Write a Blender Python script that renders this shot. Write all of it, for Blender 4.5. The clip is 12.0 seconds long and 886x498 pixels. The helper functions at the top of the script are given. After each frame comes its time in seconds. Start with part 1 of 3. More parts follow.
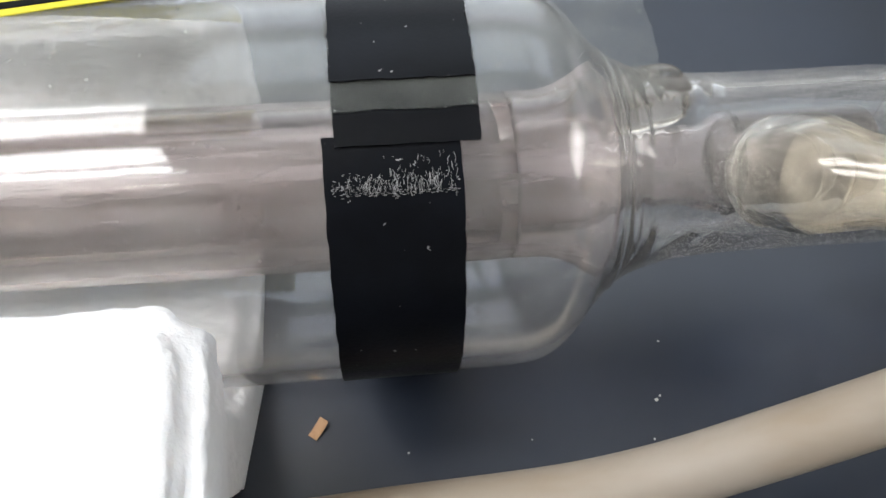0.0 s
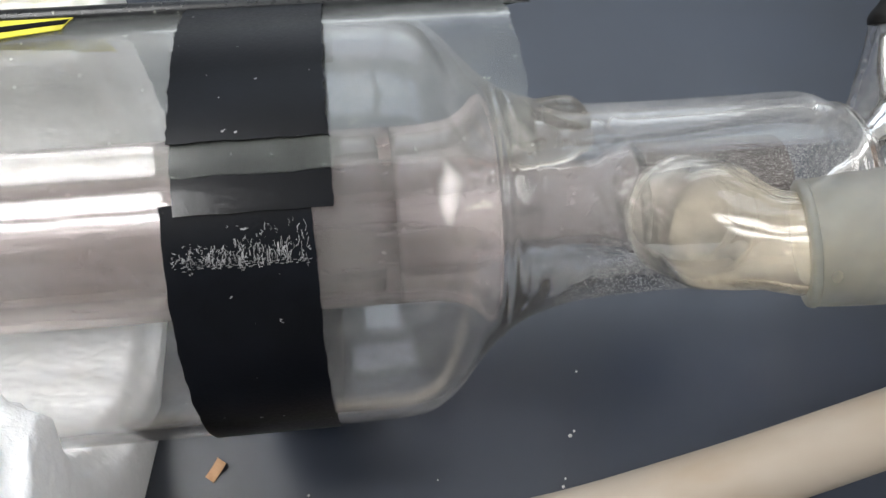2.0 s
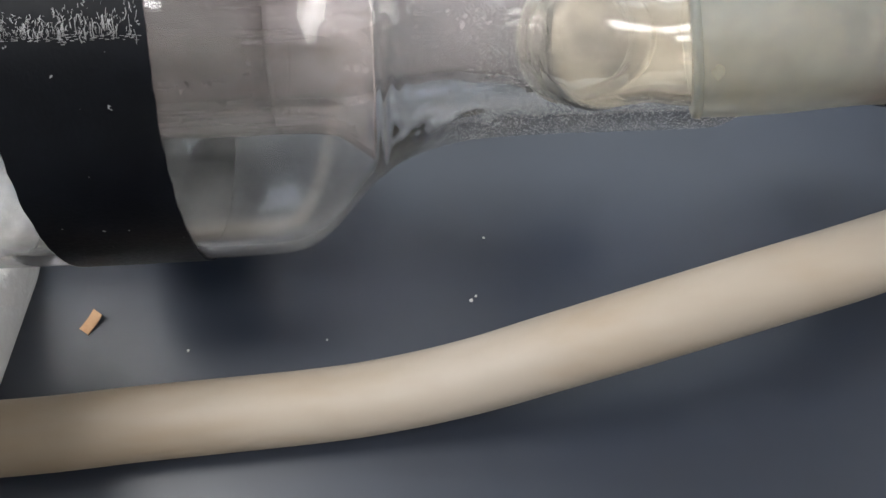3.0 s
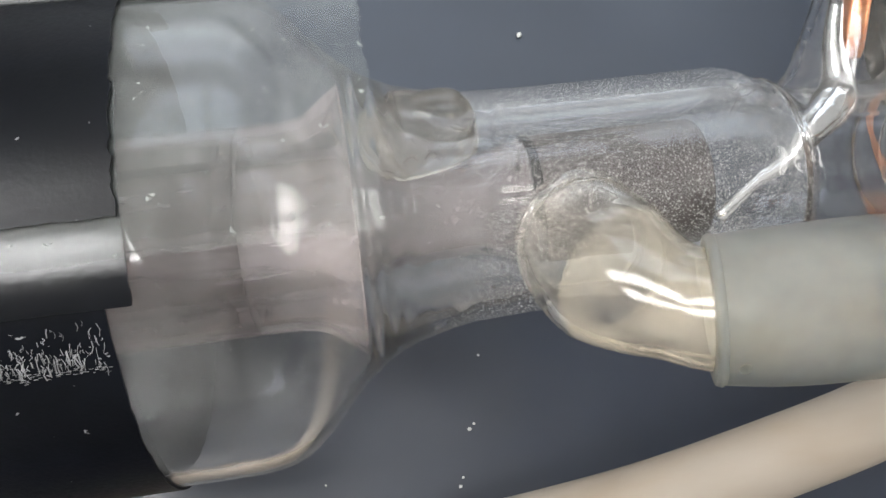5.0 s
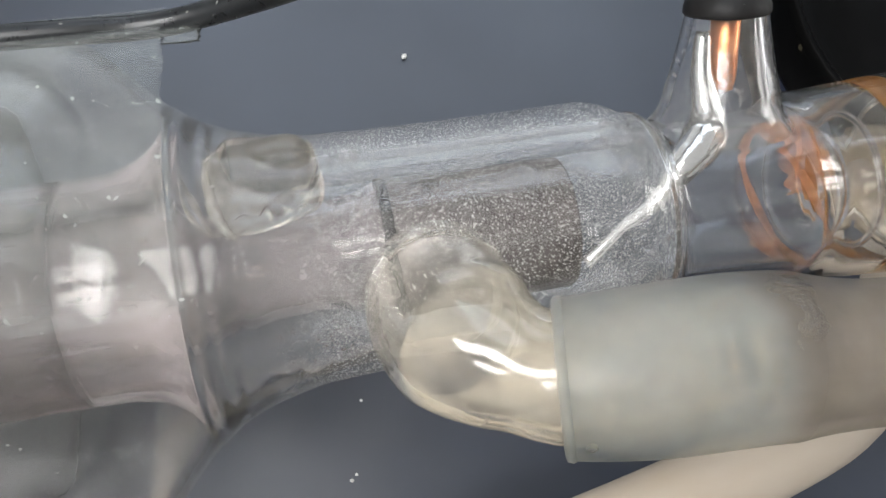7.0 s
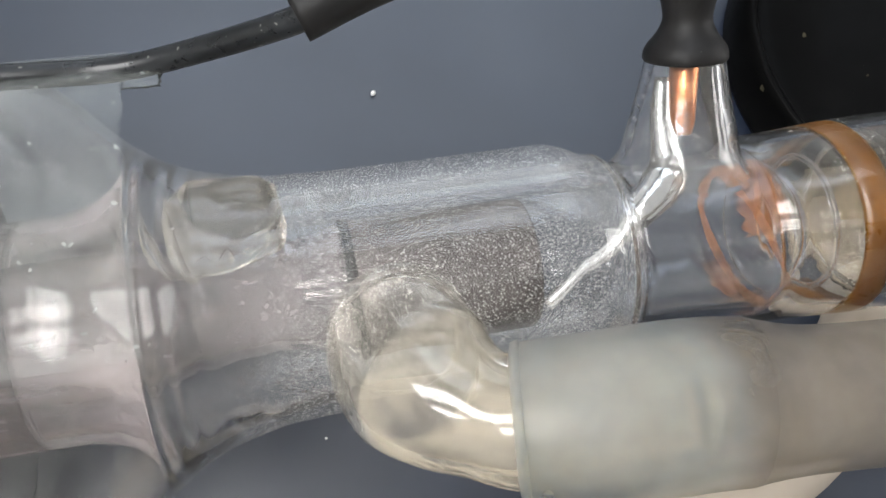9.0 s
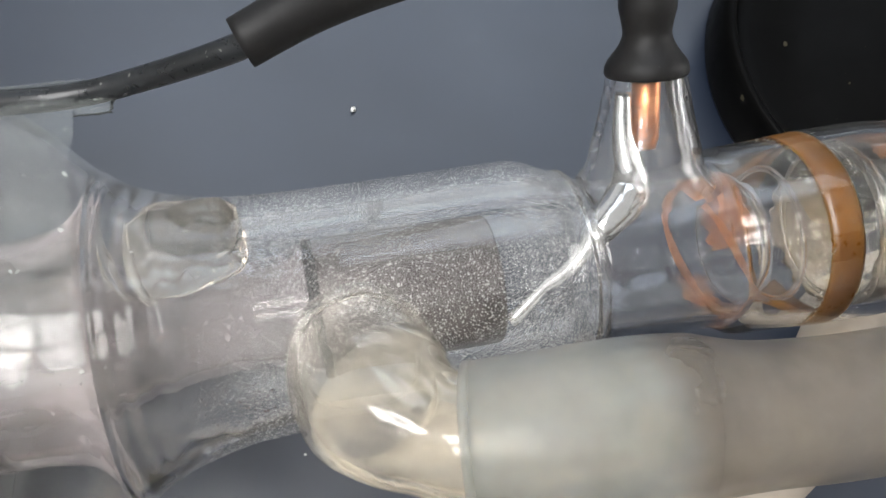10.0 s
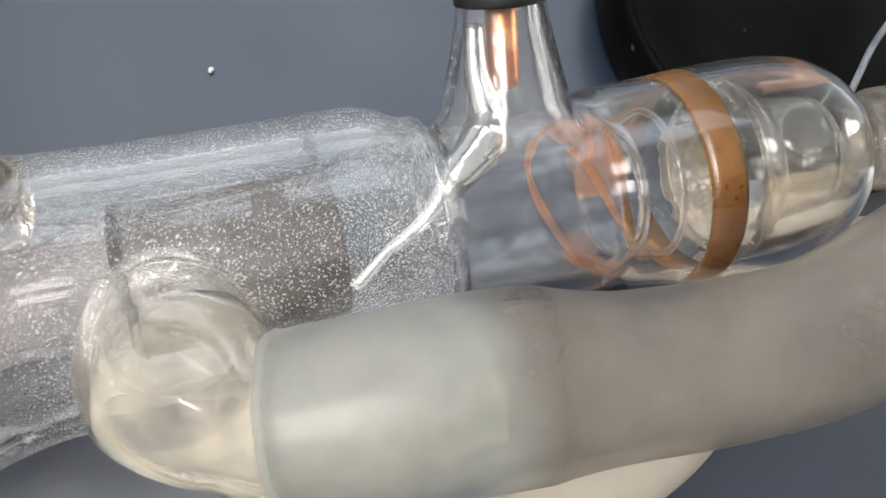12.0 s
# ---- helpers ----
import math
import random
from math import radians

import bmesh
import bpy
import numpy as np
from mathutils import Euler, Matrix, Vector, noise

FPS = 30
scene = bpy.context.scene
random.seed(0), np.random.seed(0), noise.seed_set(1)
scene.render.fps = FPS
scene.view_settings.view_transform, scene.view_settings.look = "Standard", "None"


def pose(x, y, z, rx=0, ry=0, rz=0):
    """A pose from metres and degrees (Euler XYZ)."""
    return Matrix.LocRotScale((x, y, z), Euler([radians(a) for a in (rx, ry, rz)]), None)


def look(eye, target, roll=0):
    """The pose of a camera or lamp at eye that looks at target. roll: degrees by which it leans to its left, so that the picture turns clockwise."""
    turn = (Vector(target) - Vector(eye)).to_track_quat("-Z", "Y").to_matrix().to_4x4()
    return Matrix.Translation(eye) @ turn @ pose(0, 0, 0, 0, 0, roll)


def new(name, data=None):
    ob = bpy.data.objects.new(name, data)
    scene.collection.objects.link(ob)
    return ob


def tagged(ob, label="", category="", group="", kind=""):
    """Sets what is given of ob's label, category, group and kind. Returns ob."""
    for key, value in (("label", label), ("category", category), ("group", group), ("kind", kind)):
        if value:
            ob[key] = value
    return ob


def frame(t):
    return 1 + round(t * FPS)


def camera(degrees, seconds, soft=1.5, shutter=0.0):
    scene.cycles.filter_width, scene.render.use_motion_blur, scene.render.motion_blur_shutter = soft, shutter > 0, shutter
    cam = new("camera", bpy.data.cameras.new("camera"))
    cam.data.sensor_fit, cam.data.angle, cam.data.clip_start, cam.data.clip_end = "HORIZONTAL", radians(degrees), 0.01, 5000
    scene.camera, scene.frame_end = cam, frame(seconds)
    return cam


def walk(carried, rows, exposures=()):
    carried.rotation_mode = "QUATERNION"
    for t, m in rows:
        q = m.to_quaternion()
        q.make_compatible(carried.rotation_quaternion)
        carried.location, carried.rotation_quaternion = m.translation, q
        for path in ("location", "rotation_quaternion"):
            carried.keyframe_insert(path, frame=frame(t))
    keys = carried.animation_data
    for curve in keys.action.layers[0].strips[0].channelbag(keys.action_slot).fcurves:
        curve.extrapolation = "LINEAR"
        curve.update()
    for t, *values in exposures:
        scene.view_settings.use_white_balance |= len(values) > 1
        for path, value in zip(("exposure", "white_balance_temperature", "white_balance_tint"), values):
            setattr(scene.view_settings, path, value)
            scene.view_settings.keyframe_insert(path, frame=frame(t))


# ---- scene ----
cam = camera(55.59, 12.0, soft=1.5)
PATH = [
    (0.0, (-0.00000, -0.09462, 0.15725), (0.01086, -0.02710, 0.05864), 3.70),
    (0.5, (-0.00205, -0.09557, 0.15660), (0.00732, -0.03047, 0.05623), 2.42),
    (1.0, (0.00139, -0.09093, 0.15499), (0.00846, -0.02490, 0.05504), 0.68),
    (1.5, (0.01040, -0.07741, 0.16059), (0.01836, -0.01825, 0.05649), 2.80),
    (2.0, (0.02176, -0.07861, 0.15994), (0.03121, -0.01714, 0.05731), 3.08),
    (2.5, (0.03065, -0.09555, 0.14417), (0.04114, -0.03012, 0.04413), 5.22),
    (2.7, (0.03538, -0.09553, 0.14132), (0.04551, -0.03320, 0.03928), 5.30),
    (4.4, (0.04308, -0.05788, 0.15060), (0.05555, -0.01105, 0.04083), 8.09),
    (5.0, (0.03955, -0.04266, 0.15566), (0.05240, -0.00634, 0.04201), 11.59),
    (5.5, (0.04114, -0.03411, 0.15738), (0.05342, -0.00351, 0.04200), 13.71),
    (6.0, (0.04671, -0.03137, 0.15733), (0.05818, -0.00003, 0.04206), 11.01),
    (6.5, (0.05201, -0.03315, 0.15390), (0.06993, 0.00056, 0.04013), 18.36),
    (8.5, (0.05701, -0.03584, 0.14959), (0.07795, -0.00102, 0.03668), 20.17),
    (9.0, (0.05707, -0.03325, 0.15283), (0.07990, 0.00373, 0.04098), 21.75),
    (9.5, (0.06151, -0.03087, 0.15717), (0.08161, 0.00816, 0.04549), 17.55),
    (10.0, (0.06400, -0.03359, 0.15462), (0.08483, 0.00489, 0.04288), 17.94),
    (10.5, (0.06589, -0.03180, 0.15446), (0.08897, 0.00255, 0.04182), 22.94),
    (11.0, (0.06458, -0.03127, 0.15510), (0.08996, 0.00384, 0.04320), 24.35),
    (11.5, (0.07120, -0.02851, 0.15186), (0.09332, 0.00676, 0.03931), 20.14),
    (12.0, (0.07832, -0.03592, 0.14177), (0.10668, -0.00040, 0.03071), 25.24),
]
walk(cam, [(t, look(eye, target, roll)) for t, eye, target, roll in PATH],
     exposures=[(0.0, -0.45), (2.0, -0.36), (2.7, -0.28), (4.4, -0.24), (6.5, -0.18), (8.5, -0.10), (11.0, -0.04), (12.0, 0.07)])

# ---- light ----
AX = 0.041          # height of the glass tube's axis over the table
CEIL = 1.65
world = bpy.data.worlds.new("sky")
scene.world = world
world.use_nodes = True
wn = world.node_tree.nodes
sky = wn.new("ShaderNodeTexSky")
sky.sky_type, sky.sun_disc = "NISHITA", False
sky.sun_elevation, sky.sun_rotation = radians(50), radians(-60)
world.node_tree.links.new(sky.outputs[0], wn["Background"].inputs[0])
wn["Background"].inputs[1].default_value = 0.12


def area_lamp(name, m, sx, sy, power, color):
    d = bpy.data.lights.new(name, "AREA")
    d.shape, d.size, d.size_y, d.energy, d.color = "RECTANGLE", sx, sy, power, color
    ob = new(name, d)
    ob.matrix_world = m
    return ob


area_lamp("skylight_daylight", pose(-0.95, -0.28, CEIL + 0.12), 1.1, 1.2, 100, (0.99, 0.985, 0.98))
area_lamp("east_window_daylight", pose(2.26, -0.1, 0.8, 0, 90, 0), 0.7, 0.9, 16, (1.0, 0.97, 0.93))
# added fill from an assumed north skylight, lifts the table's far side
area_lamp("north_skylight_fill", pose(0.2, 1.25, CEIL + 0.12), 2.2, 1.3, 24, (0.84, 0.92, 1.0))
# added fill low on the north side, brightens the table top
area_lamp("north_wall_fill", pose(0.3, 2.26, 0.75, -90, 0, 0), 1.6, 1.1, 9, (0.96, 0.98, 1.0))



# ---- materials ----
def material(name):
    m = bpy.data.materials.new(name)
    m.use_nodes = True
    nt = m.node_tree
    nt.nodes.clear()
    out = nt.nodes.new("ShaderNodeOutputMaterial")
    return m, nt, out


def node(nt, kind, **vals):
    n = nt.nodes.new(kind)
    for k, v in vals.items():
        n.inputs[k.replace("_", " ")].default_value = v
    return n


def coords(nt, scale):
    c = nt.nodes.new("ShaderNodeTexCoord")
    mp = nt.nodes.new("ShaderNodeMapping")
    mp.inputs["Scale"].default_value = scale if isinstance(scale, tuple) else (scale,) * 3
    nt.links.new(c.outputs["Object"], mp.inputs["Vector"])
    return mp.outputs[0]


def noise_tex(nt, scale, detail=4, rough=0.6, stretch=(1, 1, 1)):
    n = node(nt, "ShaderNodeTexNoise", Scale=scale, Detail=detail, Roughness=rough)
    nt.links.new(coords(nt, stretch), n.inputs["Vector"])
    return n.outputs["Fac"]


def ramp(nt, fac, a, b, ca=(0, 0, 0, 1), cb=(1, 1, 1, 1)):
    r = nt.nodes.new("ShaderNodeValToRGB")
    r.color_ramp.elements[0].position, r.color_ramp.elements[1].position = a, b
    r.color_ramp.interpolation = "EASE"
    r.color_ramp.elements[0].color, r.color_ramp.elements[1].color = ca, cb
    nt.links.new(fac, r.inputs[0])
    return r.outputs[0]


def mixed(nt, fac, a, b):
    m = nt.nodes.new("ShaderNodeMixShader")
    if isinstance(fac, (int, float)):
        m.inputs[0].default_value = fac
    else:
        nt.links.new(fac, m.inputs[0])
    nt.links.new(a, m.inputs[1])
    nt.links.new(b, m.inputs[2])
    return m.outputs[0]


def relief(nt, height, strength, distance):
    b = node(nt, "ShaderNodeBump", Strength=strength, Distance=distance)
    nt.links.new(height, b.inputs["Height"])
    return b.outputs[0]


def solid(name, ca, cb, scale, rough=0.6, metal=0.0, fine=0, bump=0.3, depth=0.0003, stretch=(1, 1, 1), lo=0.35, hi=0.65,
          coat=0.0, specular=0.5, sss=0.0, speck=None):
    """Painted, rubber, metal and paper surfaces: two colours in a broad pattern, a fine grain and relief."""
    m, nt, out = material(name)
    p = node(nt, "ShaderNodeBsdfPrincipled", Roughness=rough, Metallic=metal)
    p.inputs["Specular IOR Level"].default_value = specular
    p.inputs["Coat Weight"].default_value = coat
    if sss:
        p.inputs["Subsurface Weight"].default_value = sss
        p.inputs["Subsurface Radius"].default_value = (0.004, 0.0035, 0.003)
        p.inputs["Subsurface Scale"].default_value = 1.0
    col = ramp(nt, noise_tex(nt, scale, 5, 0.6, stretch), lo, hi, (*ca, 1), (*cb, 1))
    if speck:
        v = noise_tex(nt, speck[0], 2, 0.5)
        mx = nt.nodes.new("ShaderNodeMix")
        mx.data_type = "RGBA"
        nt.links.new(ramp(nt, v, speck[1], speck[1] + 0.03), mx.inputs["Factor"])
        nt.links.new(col, mx.inputs["A"])
        mx.inputs["B"].default_value = (*speck[2], 1)
        col = mx.outputs["Result"]
    nt.links.new(col, p.inputs["Base Color"])
    g = noise_tex(nt, fine or scale * 12, 3, 0.6, stretch)
    nt.links.new(relief(nt, g, bump, depth), p.inputs["Normal"])
    rr = nt.nodes.new("ShaderNodeMapRange")
    rr.inputs["To Min"].default_value, rr.inputs["To Max"].default_value = max(rough - 0.12, 0.02), min(rough + 0.12, 1)
    nt.links.new(g, rr.inputs["Value"])
    nt.links.new(rr.outputs[0], p.inputs["Roughness"])
    nt.links.new(p.outputs[0], out.inputs[0])
    return m


def glass(name, tint=(1, 1, 1), ior=1.47, zone=None, rough=0.0, dust=0.05, dust_scale=900, film=0.03, dust_color=(0.75, 0.72, 0.66),
          lo=0.62, wave=0.0, scale=60, rim_sheen=0.0, stretch=(1, 1, 1)):
    """Clear glass with a thin film of grime and specks of dust on it."""
    m, nt, out = material(name)
    g = node(nt, "ShaderNodeBsdfGlass", Color=(*tint, 1), Roughness=rough, IOR=ior)
    d = node(nt, "ShaderNodeBsdfDiffuse", Color=(*dust_color, 1))
    tr = node(nt, "ShaderNodeBsdfTranslucent", Color=(*dust_color, 1))
    film_sh = mixed(nt, 0.5, d.outputs[0], tr.outputs[0])
    smear = ramp(nt, noise_tex(nt, scale, 6, 0.72, stretch), 0.38, 0.68, (0, 0, 0, 1), (film * 2, film * 2, film * 2, 1))
    spots = ramp(nt, noise_tex(nt, dust_scale, 2, 0.5), lo, lo + 0.06, (0, 0, 0, 1), (dust, dust, dust, 1))
    add = nt.nodes.new("ShaderNodeMath")
    add.operation, add.use_clamp = "ADD", True
    nt.links.new(smear, add.inputs[0])
    nt.links.new(spots, add.inputs[1])
    if wave:
        nt.links.new(relief(nt, noise_tex(nt, 90, 2, 0.5), wave, 0.002), g.inputs["Normal"])
    cover = add.outputs[0]
    if zone:
        # fine specks that have settled inside one stretch of the tube
        c = nt.nodes.new("ShaderNodeTexCoord")
        sx = nt.nodes.new("ShaderNodeSeparateXYZ")
        nt.links.new(c.outputs["Object"], sx.inputs[0])
        cell = node(nt, "ShaderNodeTexVoronoi", Scale=2300)
        nt.links.new(c.outputs["Object"], cell.inputs["Vector"])
        more = ramp(nt, cell.outputs["Distance"], 0.18, 0.24, (0.75, 0.75, 0.75, 1), (zone[2], zone[2], zone[2], 1))
        clean = nt.nodes.new("ShaderNodeMapRange")
        clean.inputs["From Min"].default_value, clean.inputs["From Max"].default_value = zone[1], zone[1] + 0.004
        clean.inputs["To Min"].default_value, clean.inputs["To Max"].default_value = 1.0, 0.22
        nt.links.new(sx.outputs[0], clean.inputs["Value"])
        thin = nt.nodes.new("ShaderNodeMath")
        thin.operation = "MULTIPLY"
        nt.links.new(cover, thin.inputs[0])
        nt.links.new(clean.outputs[0], thin.inputs[1])
        last = thin.outputs[0]
        lo_x = nt.nodes.new("ShaderNodeMapRange")
        lo_x.inputs["From Min"].default_value, lo_x.inputs["From Max"].default_value = zone[0], zone[0] + 0.012
        hi_x = nt.nodes.new("ShaderNodeMapRange")
        hi_x.inputs["From Min"].default_value, hi_x.inputs["From Max"].default_value = zone[1] + 0.004, zone[1]
        nt.links.new(sx.outputs[0], lo_x.inputs["Value"])
        nt.links.new(sx.outputs[0], hi_x.inputs["Value"])
        for other in (lo_x.outputs[0], hi_x.outputs[0]):
            mul = nt.nodes.new("ShaderNodeMath")
            mul.operation = "MULTIPLY"
            nt.links.new(more, mul.inputs[0])
            nt.links.new(other, mul.inputs[1])
            more = mul.outputs[0]
        tot = nt.nodes.new("ShaderNodeMath")
        tot.operation, tot.use_clamp = "ADD", True
        nt.links.new(last, tot.inputs[0])
        nt.links.new(more, tot.inputs[1])
        cover = tot.outputs[0]
    body_sh = mixed(nt, cover, g.outputs[0], film_sh)
    if rim_sheen:
        # a rough pale gloss mixed in at low angles, imitating brightly lit glass edges
        hz = node(nt, "ShaderNodeBsdfGlossy", Color=(0.95, 0.92, 0.87, 1), Roughness=0.5)
        lw = node(nt, "ShaderNodeLayerWeight", Blend=0.09)
        amount = nt.nodes.new("ShaderNodeMath")
        amount.operation = "MULTIPLY"
        amount.inputs[1].default_value = rim_sheen
        nt.links.new(lw.outputs["Facing"], amount.inputs[0])
        if zone:
            less = nt.nodes.new("ShaderNodeMath")
            less.operation = "MULTIPLY"
            nt.links.new(amount.outputs[0], less.inputs[0])
            nt.links.new(clean.outputs[0], less.inputs[1])
            amount = less
        body_sh = mixed(nt, amount.outputs[0], body_sh, hz.outputs[0])
    nt.links.new(body_sh, out.inputs[0])
    return m


def film_mat(name, color, cover, gloss=0.12, scale=80, hi=0.3, spots=0.5, rough=0.08):
    """A thin clear sheet: mostly see-through, with a gloss and a slight milky tint."""
    m, nt, out = material(name)
    t = node(nt, "ShaderNodeBsdfTransparent")
    d = node(nt, "ShaderNodeBsdfDiffuse", Color=(*color, 1))
    tr = node(nt, "ShaderNodeBsdfTranslucent", Color=(*color, 1))
    gl = node(nt, "ShaderNodeBsdfGlossy", Roughness=rough)
    nt.links.new(relief(nt, noise_tex(nt, 140, 3, 0.6), 0.10, 0.0005), gl.inputs["Normal"])
    cov = ramp(nt, noise_tex(nt, scale, 5, 0.7), 0.3, 0.75, (cover, cover, cover, 1), (hi, hi, hi, 1))
    sp = ramp(nt, noise_tex(nt, 1100, 2, 0.5), 0.70, 0.75, (0, 0, 0, 1), (spots, spots, spots, 1))
    add = nt.nodes.new("ShaderNodeMath")
    add.operation, add.use_clamp = "ADD", True
    nt.links.new(cov, add.inputs[0])
    nt.links.new(sp, add.inputs[1])
    body = mixed(nt, add.outputs[0], t.outputs[0], mixed(nt, 0.4, d.outputs[0], tr.outputs[0]))
    fr = node(nt, "ShaderNodeFresnel", IOR=1.09)
    nt.links.new(mixed(nt, fr.outputs[0], body, gl.outputs[0]), out.inputs[0])
    return m


M_TABLE = solid("slate_blue_table_top", (0.006, 0.0105, 0.022), (0.010, 0.0165, 0.033), 9, 0.37, fine=25, bump=0.01, depth=0.0001, specular=1.0)
M_WALL = solid("wall_paint", (0.76, 0.76, 0.75), (0.82, 0.82, 0.81), 3, 0.8, fine=60, bump=0.1, depth=0.001)
M_CEIL = solid("ceiling_paint", (0.78, 0.78, 0.77), (0.83, 0.83, 0.82), 3, 0.9, fine=60, bump=0.1, depth=0.001)
M_FLOOR = solid("floor_vinyl", (0.30, 0.29, 0.28), (0.36, 0.35, 0.34), 4, 0.6, fine=90, bump=0.1, depth=0.001)
M_FRAME = solid("window_frame_paint", (0.72, 0.72, 0.72), (0.78, 0.78, 0.78), 12, 0.5)
M_GLASS = glass("clear_borosilicate_glass", film=0.04, dust=0.5, lo=0.735, wave=0.03, rim_sheen=0.40, dust_color=(0.78, 0.77, 0.74), zone=(0.046, 0.1015, 0.008))
M_INNER = glass("milky_inner_glass", tint=(0.98, 0.95, 0.93), film=0.20, dust=0.08, dust_color=(0.79, 0.71, 0.72), scale=90, stretch=(0.1, 1, 1))
M_BORE = glass("bore_glass", tint=(0.985, 0.965, 0.955), film=0.13, dust=0.2, dust_color=(0.79, 0.71, 0.72), scale=70, wave=0.06)
M_BARB = glass("yellowed_glass", tint=(1.0, 0.99, 0.965), film=0.03, dust=0.1, dust_color=(0.84, 0.79, 0.70), wave=0.04, rim_sheen=0.10)
M_CONE = glass("wavy_glass", film=0.025, dust=0.2, wave=0.16)
M_END = glass("end_glass", film=0.02, dust=0.3, lo=0.72, wave=0.05)
M_TAPE = solid("black_cloth_tape", (0.002, 0.0025, 0.0040), (0.004, 0.005, 0.0078), 60, 0.42, fine=1600, bump=0.35, depth=0.0001,
               specular=0.12, speck=(800, 0.745, (0.35, 0.35, 0.35)))
M_TAPE_SHINY = solid("black_vinyl_tape", (0.002, 0.0025, 0.0040), (0.004, 0.005, 0.0078), 60, 0.16, fine=1600, bump=0.10, depth=0.0001, specular=0.5, speck=(800, 0.745, (0.3, 0.3, 0.3)))
M_TAPE_TOP = solid("black_tape_film", (0.002, 0.0025, 0.0040), (0.004, 0.005, 0.0078), 60, 0.36, fine=1600, bump=0.2, depth=0.0001, specular=0.22, speck=(800, 0.73, (0.3, 0.3, 0.3)))
M_RESIDUE = solid("grey_adhesive_residue", (0.18, 0.18, 0.18), (0.42, 0.42, 0.42), 300, 0.8)
M_CLEAR = film_mat("clear_packing_tape", (0.66, 0.70, 0.65), 0.04, hi=0.12, rough=0.16)
M_FOAM = solid("white_foam", (0.86, 0.86, 0.86), (0.90, 0.90, 0.90), 160, 0.95, fine=650, bump=0.7, depth=0.0004, sss=0.2)
M_TAN = solid("tan_rubber", (0.30, 0.222, 0.145), (0.38, 0.330, 0.272), 24, 0.6, fine=500, bump=0.12, depth=0.0002, stretch=(0.3, 1, 1), sss=0.1)
M_BLACK = solid("black_rubber", (0.006, 0.0055, 0.0055), (0.011, 0.010, 0.0095), 60, 0.55, fine=900, bump=0.3, depth=0.0001, specular=0.35, speck=(700, 0.75, (0.2, 0.2, 0.2)))
M_GLOSSBLACK = solid("black_plastic", (0.002, 0.002, 0.002), (0.004, 0.004, 0.004), 30, 0.45, fine=300, bump=0.1, depth=0.0002, specular=0.04, speck=(330, 0.74, (0.05, 0.045, 0.03)))
M_WIRE = solid("black_wire_jacket", (0.008, 0.009, 0.010), (0.02, 0.022, 0.024), 90, 0.3, fine=900, bump=0.2, depth=0.0001, speck=(900, 0.7, (0.2, 0.2, 0.18)))
M_COPPER = solid("copper", (0.62, 0.22, 0.09), (0.85, 0.38, 0.18), 500, 0.35, metal=1.0, fine=2500, bump=0.5, depth=0.0001)
M_STEEL = solid("dull_nickel", (0.060, 0.051, 0.048), (0.115, 0.100, 0.095), 200, 0.42, metal=0.6, fine=2200, bump=0.4, depth=0.0001,
                speck=(1600, 0.67, (0.5, 0.48, 0.45)))
M_LEAD = solid("bright_tinned_lead", (0.85, 0.85, 0.84), (0.95, 0.95, 0.94), 300, 0.16, metal=0.9, fine=900, bump=0.4, depth=0.0002)
M_SEAL = solid("brown_sealant", (0.095, 0.034, 0.002), (0.19, 0.076, 0.006), 70, 0.3, fine=700, bump=0.3, depth=0.0002, sss=0.1)
M_CREAM = glass("cream_glass", tint=(1.0, 0.97, 0.92), film=0.24, dust=0.1, dust_color=(0.88, 0.82, 0.73), scale=25)
M_SMEAR = film_mat("sealant_film", (0.50, 0.19, 0.06), 0.04, hi=0.36, scale=170, spots=0.0)
M_DEPOSIT = film_mat("beige_deposit", (0.76, 0.68, 0.54), 0.02, hi=0.30, scale=90, spots=0.1)
M_STREAK = film_mat("orange_sealant_streak", (0.37, 0.16, 0.075), 0.18, hi=0.5, scale=200, spots=0.0)
M_RIDGE = film_mat("amber_silicone", (0.66, 0.48, 0.30), 0.25, hi=0.5, scale=150, spots=0.0)
M_AMBER = film_mat("amber_cement", (0.60, 0.45, 0.27), 0.06, hi=0.28, scale=110, spots=0.1)
M_YELLOW = solid("yellow_vinyl", (0.80, 0.70, 0.07), (0.88, 0.78, 0.12), 40, 0.85, specular=0.1)
M_PRINT = solid("black_print", (0.006, 0.006, 0.006), (0.01, 0.01, 0.01), 60, 0.8, specular=0.1)
M_CHIP = solid("brown_card", (0.38, 0.20, 0.09), (0.52, 0.32, 0.18), 300, 0.8, fine=1500)
M_DUST = solid("pale_dust", (0.55, 0.55, 0.53), (0.75, 0.75, 0.72), 300, 0.9)
M_CORD = solid("grey_cord", (0.10, 0.11, 0.12), (0.18, 0.19, 0.2), 200, 0.7)
M_BUG = solid("dark_fibre", (0.03, 0.015, 0.01), (0.08, 0.04, 0.03), 300, 0.7)


